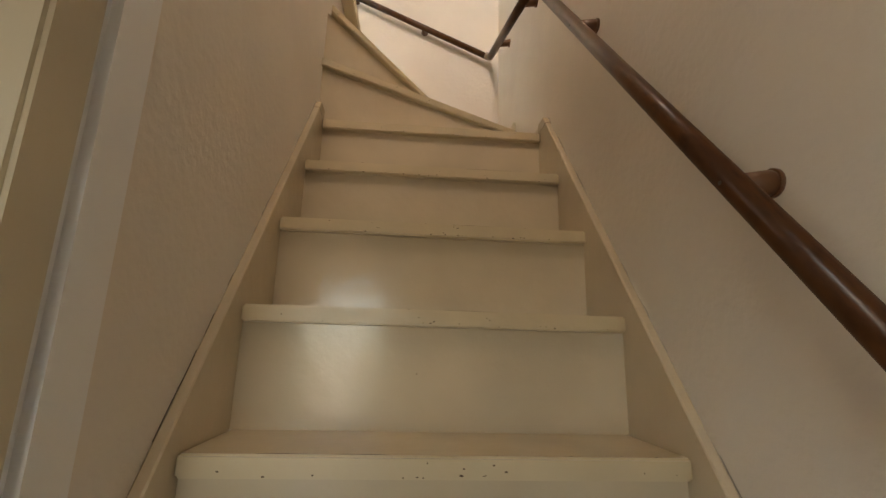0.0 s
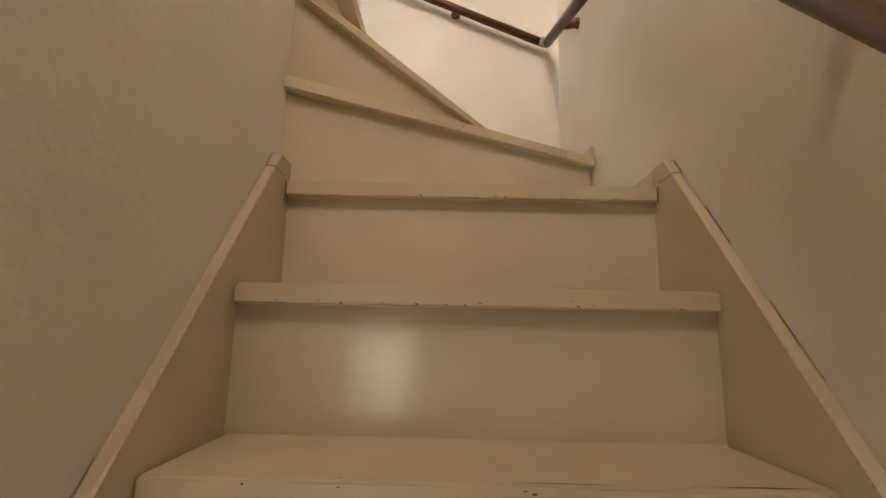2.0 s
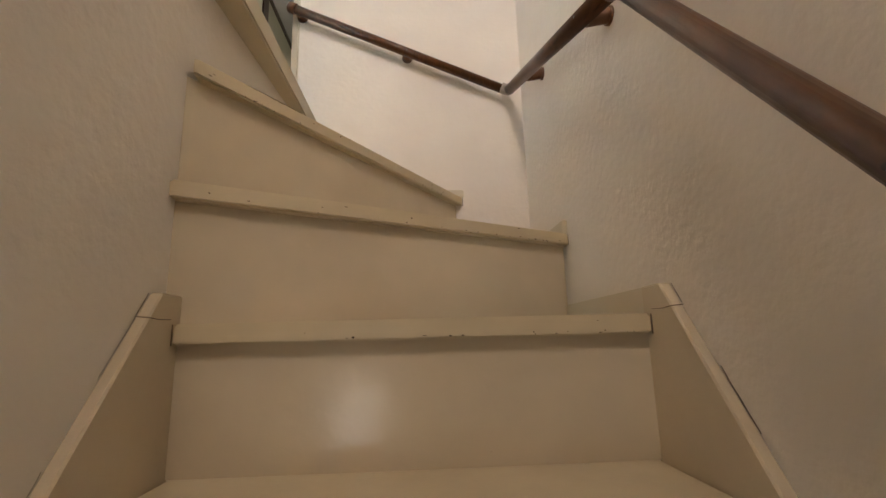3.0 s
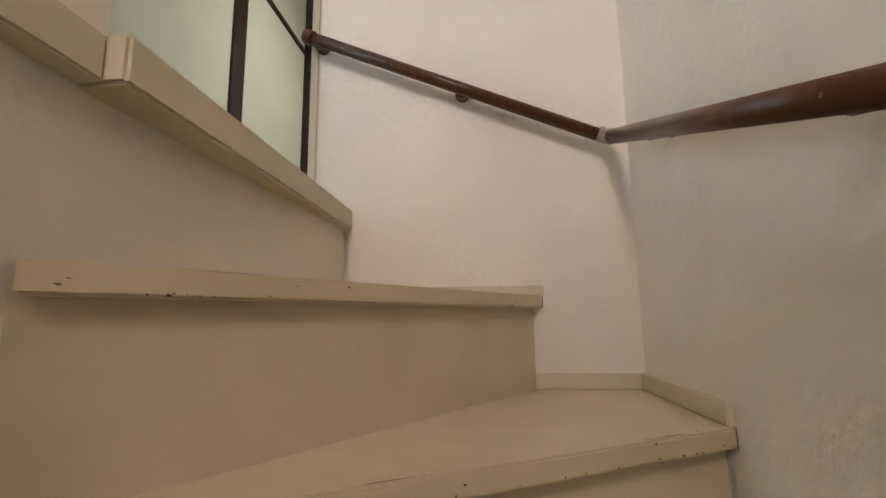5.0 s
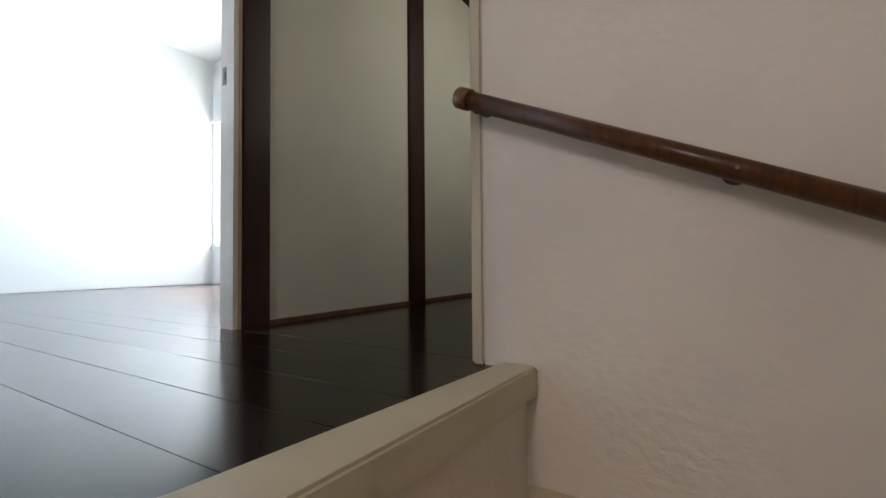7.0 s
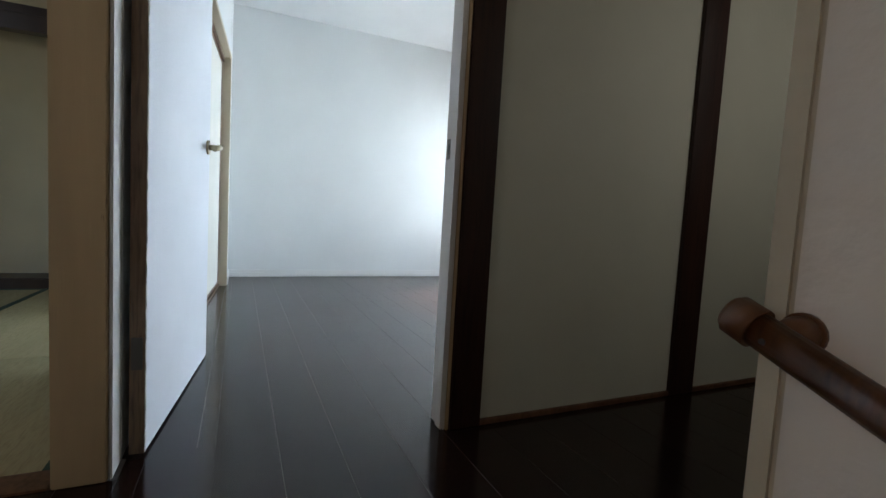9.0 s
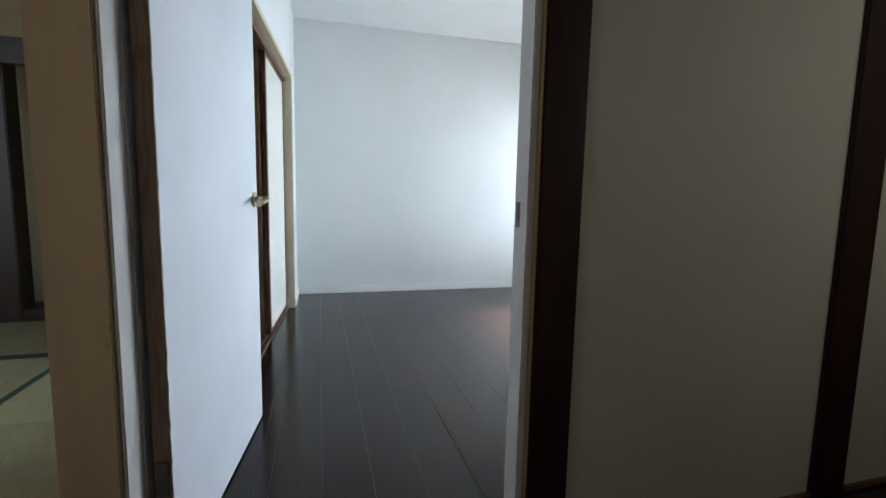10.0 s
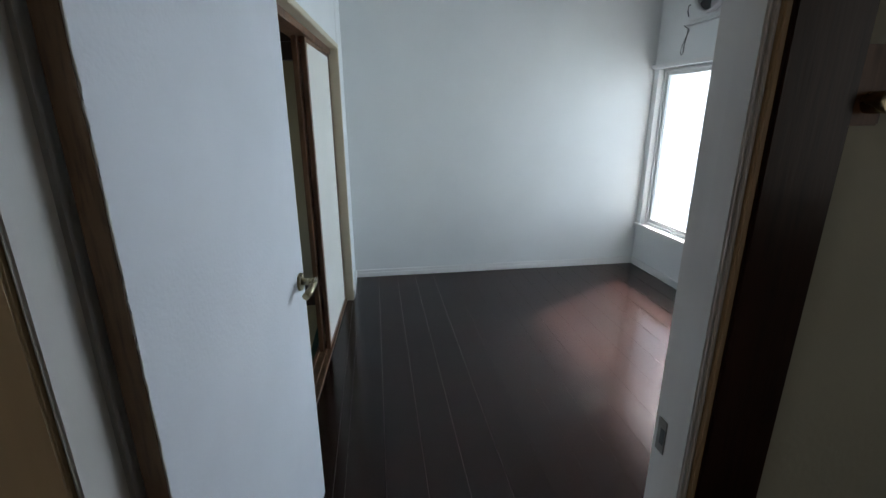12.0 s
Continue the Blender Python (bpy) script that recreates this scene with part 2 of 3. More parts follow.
def chips(parent, p, q, z, seed, count):
    """Small bare spots along the upper and lower arris of the nosing p-q."""
    r = random.Random(seed)
    p, q = Vector((*p, 0)), Vector((*q, 0))
    v = (q - p).normalized()
    out = Vector((v.y, -v.x, 0))
    bm = bmesh.new()
    for k in range(count):
        f = r.uniform(0.03, 0.97)
        c = p.lerp(q, f)
        big = k < 2
        a = r.uniform(0.03, 0.075) if big else r.uniform(0.001, 0.0045)
        b = r.uniform(0.0012, 0.0024) if big else r.uniform(0.0006, 0.0018)
        where = r.random()
        if big or where < 0.35:
            base, u, w = c + Vector((0, 0, z + 0.0006)) - out * r.uniform(0.004, 0.010), v, out
        elif where < 0.7:
            base, u, w = c + Vector((0, 0, z - T + r.uniform(0.004, 0.008))) + out * 0.0006, v, Vector((0, 0, 1))
        else:
            base, u, w = c + Vector((0, 0, z - r.uniform(0.005, T - 0.006))) + out * 0.0006, v, Vector((0, 0, 1))
        n = 9
        ring = [bm.verts.new(base + u * (a * r.uniform(0.6, 1.1) * math.cos(2 * math.pi * i / n)) + w * (b * r.uniform(0.5, 1.2) * math.sin(2 * math.pi * i / n))) for i in range(n)]
        bm.faces.new(ring)
    part("paint_chips", bm, M_CHIP, parent, "dark bare spots in chipped paint")


for k in range(-2, 6):
    y, z = (k - 5) * GO, (k - 5) * R
    bm = bmesh.new()
    box(bm, -0.4135, 0.4135, y, y + GO + 0.035, z - T, z, bevel=0.004)
    part("tread", bm, M_TREAD, stairs)
    boxpart("riser", M_CREAM, stairs, (-0.416, 0.416, y + 0.022, y + 0.037, z - R, z - T))
for (p, q), (pn, qn), z, extra in (((A0, A1), (B0, B1), ZA, [(WX, YB)]), ((B0, B1), (C0, C1), ZB, [])):
    bm = bmesh.new()
    p2, q2 = back(pn, qn, 0.03)
    q2 = (q2[0], YB)
    prism(bm, [p, q, *extra, q2, (-WX, p2[1] + 0.03)], z - TW, z, bevel=0.004)
    part("winder_tread", bm, M_TREAD, stairs)
for (p, q), z, low in (((A0, A1), ZA, 0.0), ((B0, B1), ZB, ZA)):
    bm = bmesh.new()
    a, b = back(p, q, 0.022)
    c, d = back(p, q, 0.040)
    prism(bm, [a, b, d, c], low, z - TW + 0.001)
    part("winder_riser", bm, M_CREAM, stairs)
for k in range(-2, 6):
    chips(stairs, (-0.41, (k - 5) * GO), (0.41, (k - 5) * GO), (k - 5) * R, 20 + k, 26)
chips(stairs, A0, A1, ZA, 41, 30)
chips(stairs, B0, B1, ZB, 42, 34)
# dark gaps at the ends of the nosings
bm = bmesh.new()
for (p, q), z, depth in (((A0, A1), ZA, TW), ((B0, B1), ZB, TW), (((-0.4135, 0.0), (0.4135, 0.0)), 0.0, T)):
    for e in back(p, q, -0.0003)[0 if depth == T else 1:]:
        tube(bm, [(e[0], e[1], z - depth), (e[0], e[1], z - depth * 0.5), (e[0], e[1], z - 0.001)], 0.0011, 6)
part("open_joint", bm, M_CHIP, stairs, "dark open joints at the ends of the nosings")
# stringers that follow the slope
for s in (-1, 1):
    bm = bmesh.new()
    side = [(-1.50, -2.0), (-1.35, -2.0), (0.03, -0.27), (0.03, 0.050), (-0.034, 0.050), (-1.50, -1.841)]
    a = [bm.verts.new((s * 0.4155, y, z)) for y, z in side]
    b = [bm.verts.new((s * WX, y, z)) for y, z in side]
    bm.faces.new(a), bm.faces.new(b)
    for i in range(len(side)):
        j = (i + 1) % len(side)
        bm.faces.new((a[i], a[j], b[j], b[i]))
    bmesh.ops.bevel(bm, geom=[e for e in bm.edges], offset=0.003, segments=1, affect="EDGES")
    part("stringer", bm, M_CREAM, stairs)
# open joints between stringer and plaster
for s in (-1, 1):
    r = random.Random(60 + s)
    bm = bmesh.new()
    y = -1.45
    while y < -0.06:
        n = r.uniform(0.01, 0.06)
        if r.random() < 0.32:
            pts = []
            for i in range(4):
                yy = min(y + n * i / 3, -0.04)
                pts.append((s * (WX - r.uniform(0.0, 0.0015)), yy, 0.050 + (yy + 0.034) * 1.29 + r.uniform(-0.0005, 0.002)))
            tube(bm, pts, r.uniform(0.0003, 0.0008), 6)
        y += n
    part("open_joint", bm, M_CHIP, stairs, "dark open joint along the plaster")
# cracks across the stringer tops and down the ends of the winder risers
for s in (-1, 1):
    bm = bmesh.new()
    tube(bm, [(s * WX, -0.065, 0.0105), (s * 0.430, -0.066, 0.0095), (s * 0.4150, -0.067, 0.0085)], 0.0009, 6)
    tube(bm, [(s * 0.4152, -0.067, 0.0085), (s * 0.4152, -0.040, 0.0060), (s * 0.4152, -0.004, 0.0075)], 0.0007, 6)
    tube(bm, [(s * WX, -0.062, 0.0140), (s * 0.4365, -0.048, 0.0330), (s * WX, -0.036, 0.0490)], 0.0007, 6)
    part("crack", bm, M_CHIP, stairs, "dark crack in the paint")
bm = bmesh.new()
for (p, q), z0, z1 in (((A0, A1), 0.050, ZA - TW), ((B0, B1), ZA + 0.042, ZB - TW)):
    e = back(p, q, 0.0215)[1]
    tube(bm, [(e[0] * 0.985, e[1] * 0.998, z0 + (z1 - z0) * k / 5) for k in range(6)], 0.0006, 6)
part("crack", bm, M_CHIP, stairs, "dark open joints beside the winder risers")
# skirting strips on the winders
boxpart("skirting", M_CREAMTRIM, stairs, (WX - 0.016, WX, 0.031, 0.485, 0.0, 0.050), 0.003)
boxpart("skirting", M_CREAMTRIM, stairs, (WX - 0.014, WX, A1[1], YB, ZA, ZA + 0.042), 0.003)
boxpart("skirting", M_CREAMTRIM, stairs, (B1[0] - 0.026, WX - 0.014, YB - 0.010, YB, ZA, ZA + 0.042), 0.003)
boxpart("skirting", M_CREAMTRIM, stairs, (C1[0] - 0.02, B1[0] + 0.004, YB - 0.010, YB, ZB, ZB + 0.028), 0.003)
# edge of the landing
bm = bmesh.new()
prism(bm, [C0, C1, (C1[0] - 0.075, YB), (-WX - 0.05, 0.059)], ZF - 0.051, ZF + 0.011, bevel=0.005)
for v in bm.verts:
    if v.co.y < 0.3:
        v.co.z += 0.005
part("landing_nosing", bm, M_CREAMTRIM, stairs, "thick cream-painted nosing at the landing edge")
boxpart("edge_board", M_CREAMTRIM, stairs, (-WX, -0.402, -0.998, 0.0585, ZF - 0.044, ZF + 0.012), 0.003)

# ---- handrail ----
rail = thing("handrail", "round dark-brown varnished wooden handrail on plastic wall brackets", "handrail", (WX, -1.2, -0.85))
RR = 0.020


def rail_bar(points, radius, label=""):
    bm = bmesh.new()
    tube(bm, points, radius, 20)
    return part("rail", bm, M_RAIL, rail, label)


E0, E1, E2, E3 = (0.376, -1.36, -1.047), (0.375, -0.090, 0.599), (0.373, 0.832, 0.931), (-0.493, 0.850, 1.301)
rail_bar([E0, E1], 0.0196)
rail_bar([E1, E2], 0.0205)
rail_bar([(0.343, 0.850, 0.946), E3], 0.0182)


def elbow(p, q, r, size=0.03, mat=M_BRACKET):
    p, q, r = Vector(p), Vector(q), Vector(r)
    bm = bmesh.new()
    tube(bm, [q + (p - q).normalized() * size, q + (p - q).normalized() * size * 0.35, q + (r - q).normalized() * size * 0.35,
              q + (r - q).normalized() * size], RR + 0.0018, 20)
    part("elbow_joint", bm, mat, rail, "plastic elbow joint")


elbow(E0, E1, E2)
elbow(E1, (0.372, 0.850, 0.938), E3, 0.031, M_JOINT)
bm = bmesh.new()
d = (Vector(E3) - Vector((0.343, 0.850, 0.946))).normalized()
tube(bm, [Vector(E3) - d * 0.012, Vector(E3) + d * 0.014], RR + 0.002, 20)
tube(bm, [Vector(E3) + d * 0.014, Vector(E3) + d * 0.019], RR - 0.002, 20)
part("end_cap", bm, M_BRACKET, rail, "brown plastic end cap")


def bracket(p, wall):
    """A short arm from under the rail at p to the wall, with a round foot."""
    p, n = Vector(p), Vector(wall)
    bm = bmesh.new()
    foot = Vector((WX if n.x else p.x, YB if n.y else p.y, p.z + 0.004))
    tube(bm, [p + Vector((0, 0, -0.004)) + n * 0.008, foot - n * 0.012, foot], 0.0185, 16)
    tube(bm, [foot - n * 0.006, foot], 0.0215, 18)
    b = part("bracket", bm, M_BRACKET, rail)
    bm = bmesh.new()
    s = p - n * (RR - 0.001)
    tube(bm, [s, s - n * 0.0015], 0.0032, 10)
    part("screw", bm, M_DARKMETAL, b, "small metal screw head")


def on_line(p, q, y=None, x=None):
    p, q = Vector(p), Vector(q)
    f = (y - p.y) / (q.y - p.y) if y is not None else (x - p.x) / (q.x - p.x)
    return p.lerp(q, f)


for y in (-1.012, -0.488):
    bracket(on_line(E0, E1, y=y), (1, 0, 0))
for y in (0.075, 0.593):
    bracket(on_line(E1, E2, y=y), (1, 0, 0))
for x in (-0.032, -0.466):
    bracket(on_line((0.343, 0.850, 0.946), E3, x=x), (0, 1, 0))

# ---- lower hall (closes the place behind the camera) ----
structure("floor_hall", M_CORK, [(-2.2, WX + 0.1, -3.3, -1.36, G0 - 0.1, G0)], "brown wooden hall floor", "floor")
structure("wall_hall_south", M_STAIRWALL, [(-2.2, -0.85, -3.2, -3.08, G0, 0.6), (-0.25, WX, -3.2, -3.08, G0, 0.6), (-0.85, -0.25, -3.2, -3.08, G0, -1.70),
                                           (-0.85, -0.25, -3.2, -3.08, -0.34, 0.6)], "plain plaster wall with an unseen window opening", "wall")
structure("wall_hall_west", M_STAIRWALL, [(-2.2, -2.1, -3.1, -0.9, G0, 0.6), (-2.1, -WX - 0.1, -1.0, -0.9, G0, 0.6)], "plain plaster wall", "wall")
structure("ceiling_hall", M_CEIL, [(-2.2, WX, -3.2, -1.75, 0.5, 0.6), (-2.2, -WX - 0.1, -1.75, -0.9, 0.5, 0.6)], "plain white ceiling", "ceiling")
# opening added out of view to let the stair lamp through
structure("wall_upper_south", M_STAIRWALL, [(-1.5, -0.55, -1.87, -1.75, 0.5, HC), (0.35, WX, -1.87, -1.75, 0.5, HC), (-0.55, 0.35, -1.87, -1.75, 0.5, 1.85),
                                            (-0.55, 0.35, -1.87, -1.75, 2.85, HC)], "plain plaster wall with an unseen window opening", "wall")
structure("door_casing_hall", M_CREAMTRIM, [(-WX - 0.1, -WX + 0.012, -1.175, -1.102, G0, 0.5)], "olive-cream painted door casing at the stair foot", "door casing", 0.006)
bm = bmesh.new()
box(bm, -WX - 0.1, -WX + 0.016, -1.102, -1.006, G0, 0.5, bevel=0.014)
tagged(finish(new("trim_wall_corner", bpy.data.meshes.new("trim_wall_corner")), bm, M_BASE), "rounded white corner board at the wall end", "trim", kind="structure")

# ---- landing ----
structure("ceiling_landing", M_CEIL, [(-1.5, WX + 0.1, -1.87, 4.2, HC, HC + 0.1)], "plain white landing ceiling", "ceiling")
# the opening in this wall is added for the corridor fill lamp
structure("wall_corridor_east", M_STAIRWALL, [(-0.47, -0.35, YB + 0.12, 1.8, ZF - 0.3, HC), (-0.47, -0.35, 2.8, 4.2, ZF - 0.3, HC), (-0.47, -0.35, 1.8, 2.8, ZF - 0.3, 1.7), (-0.47, -0.35, 1.8, 2.8, 2.6, HC)], "plain plaster corridor wall with an added opening for fill light", "wall")
# unseen box added around the fill lamp to shut out sky light
structure("wall_side_room", M_STAIRWALL, [(0.40, 0.50, 1.3, 3.3, ZF, HC), (-0.35, 0.40, 1.3, 1.4, ZF, HC), (-0.35, 0.40, 3.2, 3.3, ZF, HC), (-0.35, 0.50, 1.3, 3.3, HC, HC + 0.1), (-0.35, 0.50, 1.3, 3.3, ZF - 0.1, ZF)], "unseen added plaster box keeping sky off the corridor fill light", "wall")
structure("wall_corridor_end", M_STAIRWALL, [(-1.5, -0.35, 4.1, 4.2, ZF - 0.1, HC)], "plain plaster wall closing the corridor", "wall")
structure("trim_back_wall_end", M_CREAMTRIM, [(-0.508, -0.478, YB - 0.004, YB + 0.12, ZF, HC)], "cream painted casing at the wall end", "trim", 0.005)
boards = structure("subfloor", M_GROOVE, [(RB - 0.1, -0.44, 0.115, 4.1, ZF - 0.12, ZF - 0.0012), (-1.388, -0.44 - 0.09, -1.75, 0.115, ZF - 0.12, ZF - 0.0012)],
                   "dark floor base under the boards", "floor")

# panelled wall with posts and rails
DY0, DY1, DH = 0.120, 0.936, 2.76
structure("wall_panelled", M_PANEL, [(RX, PX, DY1 + 0.014, 4.1, ZF - 0.05, HC), (RX, PX, DY0 - 0.1, DY1 + 0.014, DH, HC), (RX, PX, -1.75, -0.9, ZF - 0.05, HC),
                                     (RX, PX, -0.9, DY0 - 0.106, 2.55, HC)], "pale green-grey textured plaster wall between dark posts", "wall")
frame_posts = [(0.954, 1.060), (1.884, 2.016), (2.90, 3.03)]
for i, (y0, y1) in enumerate(frame_posts):
    structure("trim_post_%d" % (i + 1), M_DARKWOOD, [(PX - 0.01, PX + 0.014, y0, y1, ZF, HC)], "dark brown varnished wooden post on the wall", "post", 0.003)
structure("trim_rail_low", M_DARKWOOD, [(PX, PX + 0.010, 1.060, 1.884, 2.575, 2.625), (PX, PX + 0.010, 2.016, 2.90, 2.575, 2.625), (PX, PX + 0.010, 3.03, 4.1, 2.575, 2.625)],
          "dark brown wooden rail across the wall", "rail", 0.003)
structure("trim_rail_high", M_DARKWOOD, [(PX, PX + 0.010, 0.11, 4.1, HC - 0.06, HC)], "dark brown wooden rail under the ceiling", "rail", 0.003)
structure("baseboard_panelled", M_KAMOI, [(PX, PX + 0.012, 1.060, 1.884, ZF, ZF + 0.018), (PX, PX + 0.012, 2.016, 2.90, ZF, ZF + 0.018)],
          "thin brown floor strip", "baseboard", 0.002)
structure("trim_tan_edge", M_TAN, [(PX - 0.01, PX + 0.010, 0.9441, 0.954, ZF, DH)], "thin tan wooden edge strip", "trim", 0.002)

# doorway: jambs, pillar
door_frame = tagged(new("door_frame"), "white-painted wooden door frame with an aged cream pillar", "door frame", kind="structure")
boxpart("jamb", M_JAMB, door_frame, (RX + 0.014, PX + 0.006, DY1, DY1 + 0.008, ZF, DH), 0.003)
boxpart("jamb", M_JAMB, door_frame, (RX + 0.01, PX - 0.002, DY0 - 0.004, DY0 + 0.003, ZF, DH), 0.003)
boxpart("head", M_JAMB, door_frame, (RX, PX, DY0, DY1, DH - 0.03, DH), 0.003)
boxpart("door_stop", M_JAMB, door_frame, (RX + 0.060, PX + 0.004, DY1 - 0.007, DY1 - 0.0002, ZF, DH - 0.03), 0.003)
strike = boxpart("strike_plate", M_STRIKE, door_frame, (-1.459, -1.438, DY1 - 0.002, DY1, 1.560, 1.620), 0.0005, "worn metal strike plate")
# flat dark box on the plate, coloured as the shade inside the latch hole
boxpart("latch_hole", M_CABLE, strike, (-1.4500, -1.4405, DY1 - 0.0026, DY1 - 0.0019, 1.576, 1.604))
structure("pillar_landing", M_PILLAR, [(RX + 0.005, PX + 0.004, 0.014, DY0 - 0.005, ZF, HC)], "aged cream wooden pillar with scratches", "pillar", 0.003)

# door leaf
HX, HY = -1.482, 0.169
door = thing("room_door", "open white textured door with bare wood edge and brass lever", "door", (HX, HY, ZF + 0.008))
L = 0.790
turn = math.degrees(math.atan2(0.257 - HY, -2.266 - HX))


def door_part(name, dims, mat, bevel=0.0, parent=None, label=""):
    bm = bmesh.new()
    box(bm, *dims, bevel=bevel)
    bm.transform(pose(HX, HY, ZF + 0.008, 0, 0, turn))
    return part(name, bm, mat, parent or door, label)


door_part("leaf", (0.003, L, -0.0005, 0.033, 0, 1.98), M_DOOR, 0.0015)
door_part("edge", (-0.0005, 0.003, 0.0, 0.0325, 0, 1.98), M_DOOREDGE, 0, None, "bare brown wood edge")
rng = random.Random(12)
bm = bmesh.new()
tube(bm, [(0.0015 + rng.uniform(-0.0012, 0.0012), -0.0012 - rng.uniform(0, 0.0008), 0.004 + 1.972 * k / 90) for k in range(91)], 0.0017, 6)
bm.transform(pose(HX, HY, ZF + 0.008, 0, 0, turn))
part("torn_edge", bm, M_FUSUMA, door, "frayed pale vinyl edge")
for z in (0.213, 1.7):
    door_part("hinge", (-0.004, 0.0, 0.004, 0.028, z, z + 0.08), M_DARKMETAL, 0.001, None, "dark metal hinge")
for side, y0 in ((-1, 0.0), (1, 0.033)):
    bm = bmesh.new()
    tube(bm, [(L - 0.05, y0, 0.842), (L - 0.05, y0 + side * 0.008, 0.842)], 0.027, 24)
    tube(bm, [(L - 0.05, y0 + side * 0.008, 0.842), (L - 0.05, y0 + side * 0.045, 0.842)], 0.011, 14)
    bm.transform(pose(HX, HY, ZF + 0.008, 0, 0, turn))
    rose = part("handle", bm, M_BRASS, door, "aged brass lever handle")
    bm = bmesh.new()
    tube(bm, [(L - 0.045, y0 + side * 0.045, 0.845), (L - 0.07, y0 + side * 0.048, 0.843), (L - 0.115, y0 + side * 0.046, 0.835), (L - 0.14, y0 + side * 0.040, 0.829)], 0.0105, 14)
    bm.transform(pose(HX, HY, ZF + 0.008, 0, 0, turn))
    part("lever", bm, M_BRASS, rose)

# ---- white room ----
WX0, WX1, WZ0, WZ1 = -4.490, -2.70, 1.136, 2.412
structure("wall_room_far", M_ROOMWALL, [(RB - 0.1, RB, -3.2, RY1 + 0.12, ZF - 0.1, 3.2)], "white wallpapered wall", "wall")
structure("wall_room_window", M_ROOMWALL, [(RB, WX0, RY1, RY1 + 0.12, ZF - 0.1, RC), (WX1, RX, RY1, RY1 + 0.12, ZF - 0.1, RC), (WX0, WX1, RY1, RY1 + 0.12, ZF - 0.1, WZ0),
                                           (WX0, WX1, RY1, RY1 + 0.12, WZ1, RC)], "white wallpapered wall around the window", "wall")
structure("ceiling_room", M_CEIL, [(RB, RX, RY0 - 0.2, RY1 + 0.12, RC, RC + 0.1)], "flat white ceiling", "ceiling")
FX0, FX1, FH = -4.055, -2.325, 2.475
SKEW = Matrix.Translation((FX0, 0.283, 0)) @ Matrix.Rotation(radians(-3.5), 4, "Z") @ Matrix.Translation((-FX0, -0.283, 0))
structure("wall_room_fusuma", M_ROOMWALL, [(RB, FX0 - 0.03, RY0 - 0.1, RY0, ZF - 0.1, RC), (FX1 + 0.015, RX, RY0 - 0.24, RY0 - 0.165, ZF - 0.1, RC)], "white wallpapered wall beside the sliding doors", "wall")
over_doors = structure("wall_over_doors", M_ROOMWALL, [(FX0 - 0.03, FX1 + 0.03, 0.150, 0.283, FH + 0.03, RC)], "white wallpapered wall above the sliding doors", "wall")
over_doors.data.transform(SKEW)
structure("baseboard_room_far", M_BASE, [(RB, RB + 0.012, RY0, RY1, ZF, ZF + 0.062)], "white baseboard with a grooved top", "baseboard", 0.003)
structure("baseboard_room_far_lip", M_BASE, [(RB, RB + 0.016, RY0, RY1, ZF, ZF + 0.040)], "white baseboard with a grooved top", "baseboard", 0.003)
structure("baseboard_room_window", M_BASE, [(RB + 0.016, RX, RY1 - 0.012, RY1, ZF, ZF + 0.062)], "white baseboard under the window", "baseboard", 0.003)
structure("baseboard_room_left", M_BASE, [(RB + 0.016, FX0 - 0.04, RY0, RY0 + 0.012, ZF, ZF + 0.062)], "white baseboard", "baseboard", 0.003)

win = tagged(new("window_1"), "low sliding window with frosted panes in a white aluminium frame", "window", kind="structure")
boxpart("window_sill", M_BASE, win, (WX0 - 0.055, WX1 + 0.03, RY1 - 0.025, RY1 + 0.10, WZ0 - 0.018, WZ0 + 0.004), 0.003)
boxpart("window_head", M_BASE, win, (WX0 - 0.055, WX1 + 0.04, RY1 - 0.035, RY1 + 0.10, WZ1, WZ1 + 0.03), 0.003)
for x0, x1 in ((WX0, WX0 + 0.022), (WX1 - 0.022, WX1)):
    boxpart("window_frame", M_ALU, win, (x0, x1, RY1 + 0.045, RY1 + 0.115, WZ0, WZ1), 0.002)
for z0, z1 in ((WZ0, WZ0 + 0.02), (WZ1 - 0.02, WZ1)):
    boxpart("window_frame", M_ALU, win, (WX0 + 0.022, WX1 - 0.022, RY1 + 0.045, RY1 + 0.115, z0, z1), 0.002)
mid = (WX0 + WX1) / 2
for x0, x1, y in ((WX0 + 0.022, mid + 0.02, RY1 + 0.06), (mid - 0.02, WX1 - 0.022, RY1 + 0.09)):
    bm = bmesh.new()
    for a, b, c, e in ((x0, x0 + 0.03, WZ0 + 0.02, WZ1 - 0.02), (x1 - 0.03, x1, WZ0 + 0.02, WZ1 - 0.02), (x0 + 0.03, x1 - 0.03, WZ0 + 0.02, WZ0 + 0.055),
                       (x0 + 0.03, x1 - 0.03, WZ1 - 0.05, WZ1 - 0.02)):
        box(bm, a, b, y, y + 0.022, c, e)
    sash = part("sash", bm, M_ALU, win)
    pane = boxpart("pane", M_FROST, sash, (x0 + 0.03, x1 - 0.03, y + 0.008, y + 0.013, WZ0 + 0.055, WZ1 - 0.05))
    pane.visible_shadow = False
structure("backdrop", M_GLOW, [(-9.5, 1.5, 6.6, 6.65, -3.0, 2.6)], "bright hazy daylight outside", "backdrop")

# sliding paper doors, in a partition that runs a little askew to the landing
slide = tagged(new("sliding_door_frame"), "brown wooden sliding-door frame with grooved track", "door frame", kind="structure")


def skewed(name, mat, parent, dims, bevel=0.0, label=""):
    bm = bmesh.new()
    box(bm, *dims, bevel=bevel)
    bm.transform(SKEW)
    return part(name, bm, mat, parent, label)


